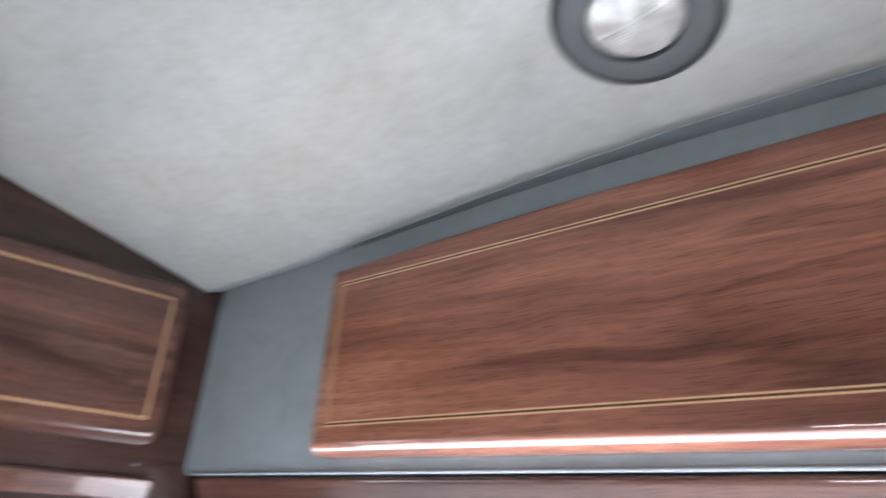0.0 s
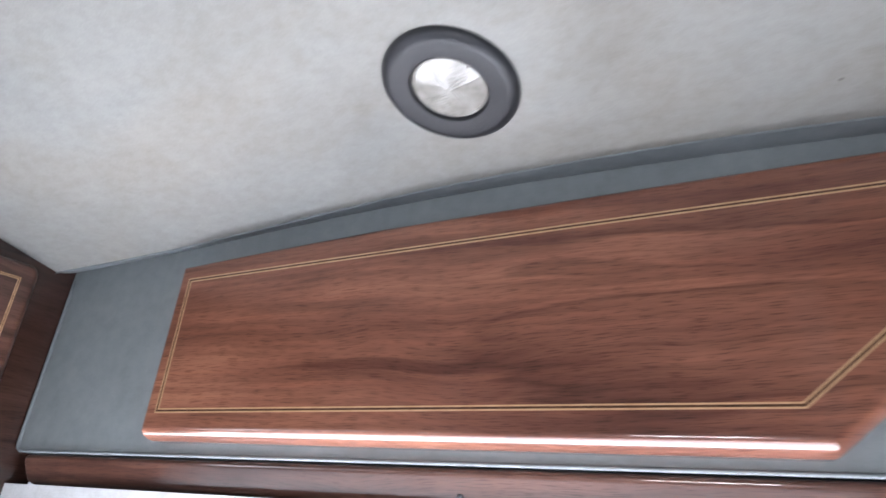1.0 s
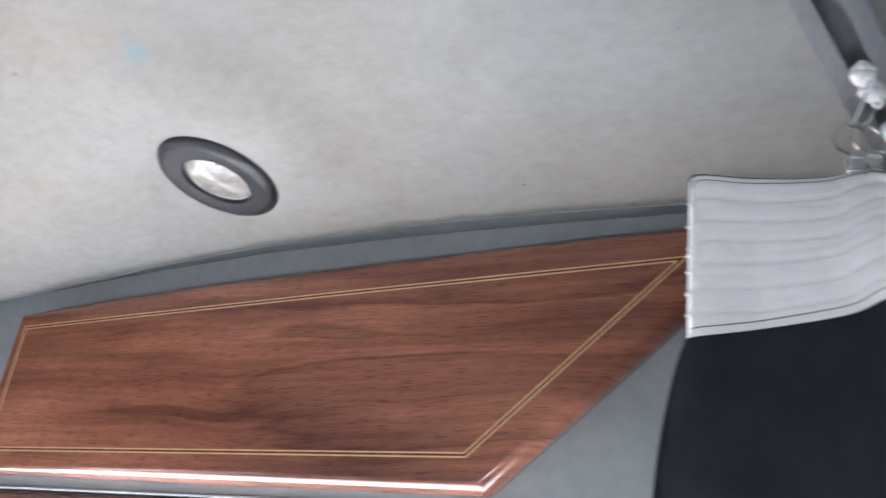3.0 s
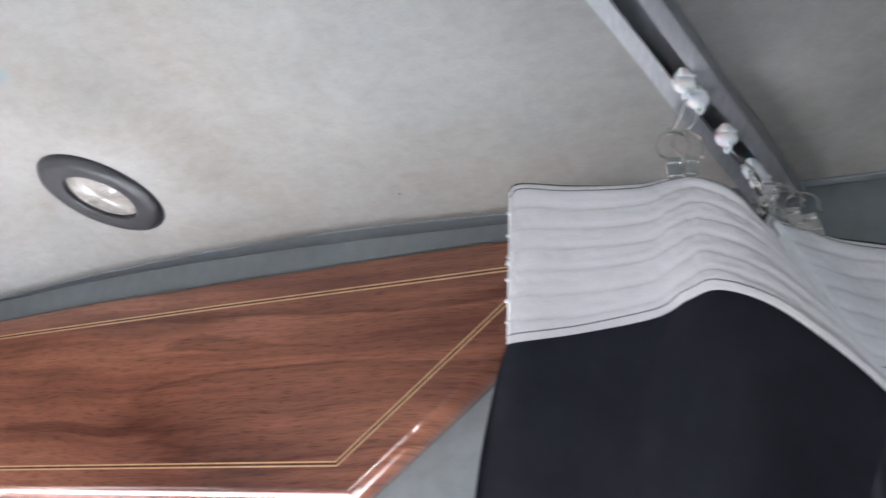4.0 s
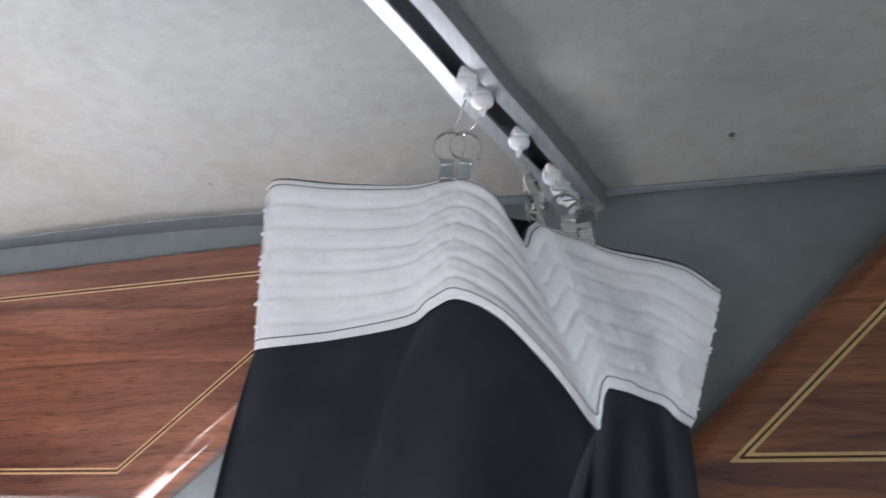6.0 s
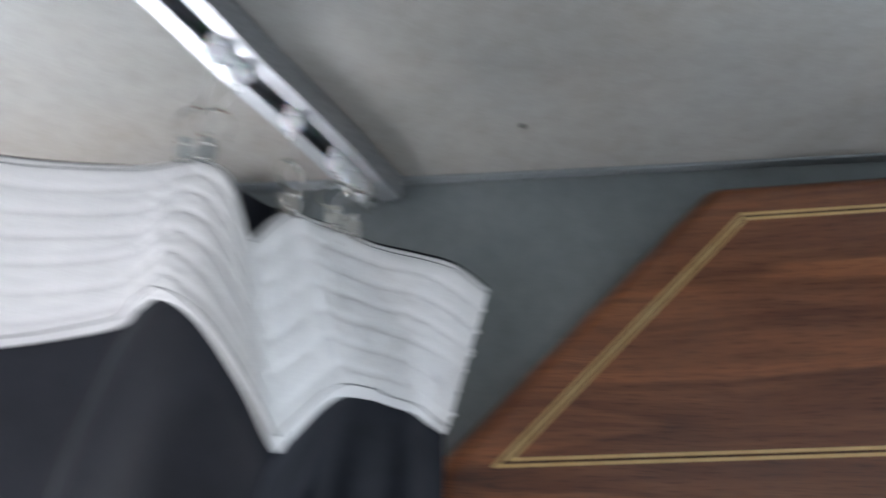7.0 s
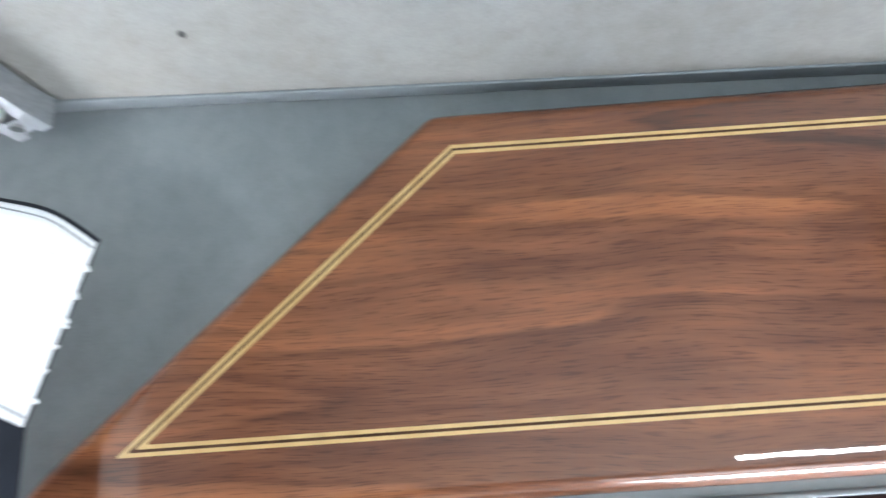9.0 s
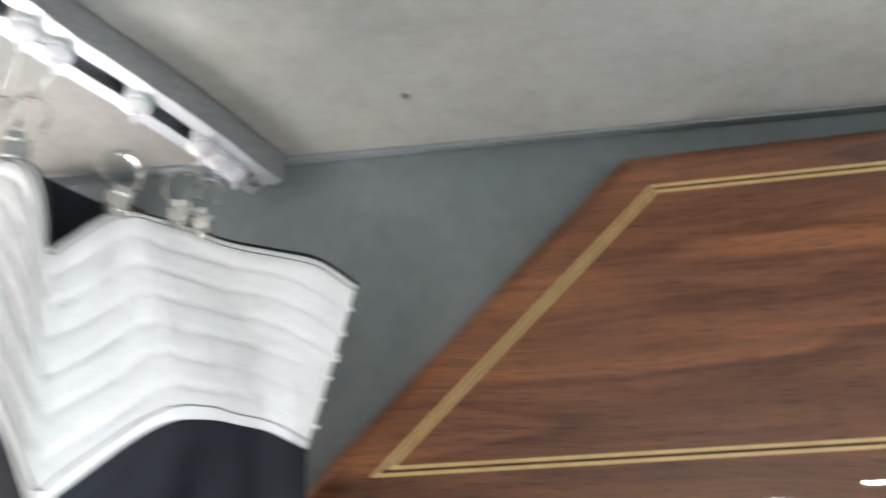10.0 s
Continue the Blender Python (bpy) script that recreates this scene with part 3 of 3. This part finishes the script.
def track():
    root = new("curtain_track")
    # closed profile: a box with a slot in its underside
    slot, lip = 0.0075, 0.0022
    prof = [(-HALF, 0), (-HALF, TALL), (-slot, TALL), (-slot, TALL - lip), (-HALF + lip, TALL - lip), (-HALF + lip, lip), (HALF - lip, lip), (HALF - lip, TALL - lip),
            (slot, TALL - lip), (slot, TALL), (HALF, TALL), (HALF, 0)]
    bm = bmesh.new()
    n = 60
    vs = grid(bm, n, len(prof), lambda i, j: on_track(1.05 * i / (n - 1), *prof[j]), closed_v=True)
    bm.faces.new(vs[0])
    bm.faces.new(list(reversed(vs[-1])))
    part("rail_profile", bm, ALUMINIUM, root)
    # end stop with a screw
    bm = bmesh.new()
    box(bm, (-HALF + lip, 0.004, lip), (HALF - lip, 0.016, TALL - 0.0005))
    for v in bm.verts:
        v.co = on_track(v.co.y, v.co.x, v.co.z)
    part("end_stop", bm, ALUMINIUM, root, "dull metal end stop")
    bm = bmesh.new()
    c = on_track(0.012, 0, TALL + 0.001)
    bmesh.ops.create_cone(bm, cap_ends=True, segments=20, radius1=0.0045, radius2=0.0034, depth=0.003, matrix=Matrix.Translation(c))
    part("screw", bm, NICKEL, root, "bright screw head")
    return tagged(root, "slotted aluminium curtain track screwed to the headliner", "curtain track")


track()


def glide(s, tilt):
    """White nylon glide that runs in the slot."""
    root = new("curtain_glide")
    bm = bmesh.new()
    box(bm, (-0.0068, -0.0075, -0.003), (0.0068, 0.0075, 0.006))
    bevelled(bm, 0.0022, 3)
    part("slider", bm, NYLON, root, smooth=True)
    bm = bmesh.new()
    bmesh.ops.create_uvsphere(bm, u_segments=16, v_segments=10, radius=0.0090, matrix=Matrix.Translation((0, 0, -0.005)) @ Matrix.Diagonal((1.05, 0.8, 0.85, 1)))
    part("hub", bm, NYLON, root, smooth=True)
    bm = bmesh.new()
    tube(bm, [(0.0, 0.0038 * math.cos(a), -0.0135 + 0.0048 * math.sin(a)) for a in (math.pi * k / 8 for k in range(16))], 0.0014, 6, True)
    part("eye", bm, NYLON, root, smooth=True)
    root.matrix_world = Matrix.Translation(on_track(s, 0, TALL - 0.001)) @ pose(0, 0, 0, tilt, tilt * 0.6, 27)
    return tagged(root, "white nylon glide in the curtain track", "curtain glide", "glides in the track")


for s, tilt in ((0.178, 3), (0.160, -6), (0.109, 4), (0.060, -4), (0.045, 5), (0.031, -3)):
    glide(s, tilt)


def strip(bm, pts, wide, thick):
    """A flat metal strip bent in the local x-z plane."""
    rows = []
    for i, (x, z) in enumerate(pts):
        (x0, z0), (x1, z1) = pts[max(0, i - 1)], pts[min(len(pts) - 1, i + 1)]
        n = Vector((z0 - z1, x1 - x0)).normalized() * thick
        rows.append([(x - n.x, -wide, z - n.y), (x + n.x, -wide, z + n.y), (x + n.x, wide, z + n.y), (x - n.x, wide, z - n.y)])
    vs = grid(bm, len(pts), 4, lambda i, j: rows[i][j], closed_v=True)
    bm.faces.new(vs[0])
    bm.faces.new(list(reversed(vs[-1])))


def clip(top, grip, turn):
    """Wire hook, open ring and a spring clip that pinches the curtain's edge."""
    root = new("curtain_clip")
    top, grip = Vector(top), Vector(grip)
    r = 0.0122
    z = (top - grip).normalized() * 0.35 + Vector((0, 0, 0.65))
    z.normalize()
    x = Vector((math.cos(turn), math.sin(turn), 0))
    y = z.cross(x).normalized()
    x = y.cross(z)
    crown = grip + z * (2 * r + 0.0165)
    root.matrix_world = Matrix.Translation(crown) @ Matrix((x, y, z)).transposed().to_4x4()
    back = root.matrix_world.inverted()
    hang = back @ top
    bm = bmesh.new()
    curl = [Vector((0.0030 * math.sin(q), 0.0004 * q, -0.0008 + 0.0030 * math.cos(q))) for q in (-2.6, -1.8, -0.9, 0.0)]
    tube(bm, [hang + Vector((0, 0, 0.004)), hang, hang.lerp(Vector((0.001, 0, 0.004)), 0.55) + Vector((0.0012, 0, 0)), Vector((0.0024, 0, 0.0035))] + curl[::-1], 0.0010, 7)
    part("hook", bm, NICKEL, root, "bent wire hook", True)
    bm = bmesh.new()
    arc = [(r * math.sin(q), -r + r * math.cos(q)) for q in (radians(-142 + 268 * k / 26) for k in range(27))]
    foot = [(-0.0018, -2 * r - 0.006), (-0.0022, -2 * r - 0.001), (-0.0042, -2 * r + 0.0012)]
    tail = [(arc[-1][0] + 0.0002, arc[-1][1] - 0.0018), (arc[-1][0] + 0.0016, arc[-1][1] - 0.0034)]
    strip(bm, foot + arc + tail, 0.0015, 0.00055)
    part("ring", bm, NICKEL, root, "open ring of bent metal strip")
    base = -2 * r - 0.0165
    for side in (-1, 1):
        bm = bmesh.new()
        box(bm, (-0.0052, -0.0005, base - 0.006), (0.0052, 0.0005, base + 0.0155))
        for v in bm.verts:
            v.co.y += side * (0.0026 + (0.0026 if v.co.z > base else 0.0))
        bevelled(bm, 0.0003, 1)
        jaw = part("jaw", bm, NICKEL, root, "bright pressed-metal jaw")
        for dz in (0.0005, 0.0105):
            bm = bmesh.new()
            tube(bm, [(-0.0047, side * (0.0040 + 0.20 * dz), base + dz), (0.0047, side * (0.0040 + 0.20 * dz), base + dz)], 0.0009, 6)
            part("rib", bm, NICKEL, jaw, "pressed rib across the jaw", True)
    bm = bmesh.new()
    tube(bm, [(-0.0050, 0, base + 0.006), (0.0050, 0, base + 0.006)], 0.0024, 10)
    part("spring", bm, NICKEL, root, "coiled spring", True)
    return tagged(root, "nickel ring clip gripping the top edge of the curtain", "curtain clip", "clips along the curtain")


# ---------------------------------------------------------------- curtain
# stations along the heading: upper edge and lower edge of the white tape
HEADING = [((0.8850, -0.189, 1.9290), (0.872, -0.156, 1.822)),
           ((0.8930, -0.186, 1.9365), (0.881, -0.155, 1.8235)),
           ((0.930, -0.168, 1.938), (0.925, -0.142, 1.830)),
           ((0.978, -0.152, 1.940), (0.978, -0.145, 1.836)),
           ((1.003, -0.147, 1.944), (1.000, -0.160, 1.842)),
           ((1.020, -0.143, 1.945), (1.019, -0.172, 1.843)),
           ((1.038, -0.148, 1.930), (1.046, -0.181, 1.826)),
           ((1.050, -0.153, 1.904), (1.076, -0.187, 1.790)),
           ((1.057, -0.157, 1.884), (1.0935, -0.190, 1.7625)),
           ((1.0595, -0.152, 1.889), (1.0965, -0.180, 1.7670)),
           ((1.061, -0.136, 1.904), (1.100, -0.150, 1.782)),
           ((1.067, -0.125, 1.914), (1.104, -0.128, 1.7915)),
           ((1.0700, -0.1100, 1.9190), (1.1065, -0.1130, 1.7950)),
           ((1.0755, -0.1020, 1.9185), (1.1110, -0.1035, 1.7955)),
           ((1.0930, -0.0945, 1.9135), (1.1205, -0.0940, 1.7945)),
           ((1.1180, -0.0870, 1.9030), (1.1305, -0.0865, 1.7915)),
           ((1.1480, -0.0835, 1.8950), (1.1430, -0.0780, 1.7875)),
           ((1.174, -0.073, 1.889), (1.152, -0.064, 1.781)),
           ((1.196, -0.064, 1.873), (1.162, -0.059, 1.775))]


def catmull(pts, t):
    n = len(pts) - 1
    i = min(int(t * n), n - 1)
    f = t * n - i
    p = [Vector(pts[max(0, min(n, i + k))]) for k in (-1, 0, 1, 2)]
    return 0.5 * ((2 * p[1]) + (p[2] - p[0]) * f + (2 * p[0] - 5 * p[1] + 4 * p[2] - p[3]) * f * f + (3 * p[1] - p[0] - 3 * p[2] + p[3]) * f ** 3)


UPPER, LOWER = [h[0] for h in HEADING], [h[1] for h in HEADING]


def heading(u, v, off=0.0):
    """A point of the heading, v from its upper (0) to its lower edge (1), off towards the viewer's side."""
    a, b = catmull(UPPER, u), catmull(LOWER, u)
    du = 0.004
    t = catmull(UPPER, min(1, u + du)) - catmull(UPPER, max(0, u - du)) + catmull(LOWER, min(1, u + du)) - catmull(LOWER, max(0, u - du))
    nrm = t.cross(b - a)
    nrm.normalize()
    return a.lerp(b, v) + nrm * off


def face_sign():
    a = heading(0.05, 0.5, 0.01) - heading(0.05, 0.5)
    return 1.0 if a.y < 0 else -1.0


SIGN = face_sign()


def pucker(u, v):
    """Sewn-in cords: seven soft rolls with uneven gathers."""
    roll = abs(math.sin(math.pi * 7 * v + 0.30 * math.sin(31 * u) + 0.5 * noise.noise((u * 14, v * 3, 1.0))))
    edge = min(1.0, min(v, 1 - v) / 0.07)
    roll = 1.0 - (1.0 - roll) ** 4
    calm = 1.0 - 0.5 * min(1.0, max(0.0, (u - 0.40) / 0.08)) * max(0.0, 1.0 - max(0.0, u - 0.66) / 0.06)
    return 0.0006 + calm * edge * (0.0032 * roll + 0.0014 * noise.noise((u * 26, v * 9, 3.1)) + 0.0008 * noise.noise((u * 90, v * 24, 7.7)))


def curtain():
    root = new("curtain")
    nu, nv = 230, 58
    bm = bmesh.new()

    def tape_front(i, j):
        u, v = i / (nu - 1), j / (nv - 1)
        ragged = 0.0016 * noise.noise((v * 30, 0.0, 5.0)) if i in (0, nu - 1) else 0.0
        p = heading(u, v, SIGN * (0.0012 + pucker(u, v)))
        return p + (catmull(UPPER, 0.02) - catmull(UPPER, 0.0)).normalized() * ragged
    front = grid(bm, nu, nv, tape_front)
    back = grid(bm, nu, nv, lambda i, j: heading(i / (nu - 1), j / (nv - 1), SIGN * 0.0010))
    for a, b in ((0, None), (nu - 1, None)):
        for j in range(nv - 1):
            bm.faces.new((front[a][j], front[a][j + 1], back[a][j + 1], back[a][j]))
    for j in (0, nv - 1):
        for i in range(nu - 1):
            bm.faces.new((front[i][j], front[i + 1][j], back[i + 1][j], back[i][j]))
    tape = part("heading_tape", bm, TAPE, root, "white gathered heading tape", True)
    # rows of grey stitching
    for v in (0.035, 0.945):
        bm = bmesh.new()
        tube(bm, [heading(i / 260, v + 0.004 * noise.noise((i * 0.09, v * 9, 0)), SIGN * (0.0016 + pucker(i / 260, v))) for i in range(261)], 0.00050, 5)
        part("stitching", bm, THREAD, tape, "grey row of stitching", True)
    # stray thread ends at both side edges
    rnd = random.Random(5)
    for u, sgn in ((0.0, -1), (1.0, 1)):
        for v in (0.14, 0.29, 0.43, 0.46, 0.58, 0.71, 0.86):
            p = heading(u, v, SIGN * 0.002)
            d = Vector((sgn * rnd.uniform(0.0005, 0.0017), rnd.uniform(-0.001, 0.001), rnd.uniform(-0.002, 0.002)))
            bm = bmesh.new()
            tube(bm, [p - d * 0.4, p + d * 0.5, p + d + Vector((0, 0, -0.001))], 0.0013, 6)
            part("cord_end", bm, TAPE, tape, "frayed white cord end", True)
    # dark cloth, from just above the tape down to the added floor
    mu, rows = 200, 70
    drop_to = 1.275

    def cloth_at(i, j, off):
        u = i / (mu - 1)
        if j < 14:
            lip = 0.013 + 0.011 * min(1.0, max(0.0, (u - 0.62) / 0.1))
            return heading(u, -lip + (1 + lip) * j / 13, SIGN * (off - 0.0006))
        f = (j - 13) / (rows - 14)
        low = heading(u, 1.0, SIGN * (off - 0.0006))
        hang = Vector((0.872 + 0.285 * u - 0.068 * (1 - u) ** 2, -0.105, drop_to))
        hang.y += 0.030 * math.sin(2 * math.pi * (2.1 * u + 0.15)) + 0.012 * math.sin(2 * math.pi * (5.3 * u))
        s = f ** 0.75
        p = low.lerp(hang, s)
        p.z = low.z + (drop_to - low.z) * f
        p.y += 0.011 * f * math.sin(2 * math.pi * (3.4 * u + 0.35)) + 0.004 * math.sin(math.pi * min(1, 3 * f)) * math.sin(2 * math.pi * (7.2 * u + 0.1))
        return p + Vector((-0.014 * (1 - u) * math.sin(math.pi * min(1, f * 2.2)), SIGN * 0.0, 0))
    bm = bmesh.new()
    f1 = grid(bm, mu, rows, lambda i, j: cloth_at(i, j, 0.0))
    f2 = grid(bm, mu, rows, lambda i, j: cloth_at(i, j, -0.0012) + Vector((0, 0.0012, 0)))
    for a in (0, mu - 1):
        for j in range(rows - 1):
            bm.faces.new((f1[a][j], f1[a][j + 1], f2[a][j + 1], f2[a][j]))
    for j in (0, rows - 1):
        for i in range(mu - 1):
            bm.faces.new((f1[i][j], f1[i + 1][j], f2[i + 1][j], f2[i][j]))
    back_path = [(1.024, -0.134, 1.940), (1.036, -0.116, 1.934), (1.048, -0.108, 1.928), (1.058, -0.112, 1.923), (1.066, -0.118, 1.918)]
    for off in (0.0, 0.0012):
        grid(bm, 24, 12, lambda i, j: catmull(back_path, i / 23) + Vector((0.01 * j / 11, off + 0.012 * j / 11, -0.12 * j / 11)))
    part("cloth", bm, DARK_CLOTH, root, "blue-black plain curtain cloth", True)
    return tagged(root, "blue-black curtain with white heading tape, drawn together under the track", "curtain")


curtain()

for s, station, turn in ((0.178, 4.1, 0.1), (0.160, 4.8, 0.35), (0.109, 11.2, 1.1), (0.060, 13.9, 0.15), (0.045, 14.45, -0.1)):
    u = station / (len(HEADING) - 1)
    clip(on_track(s, 0, TALL + 0.016), heading(u, 0.0), turn)
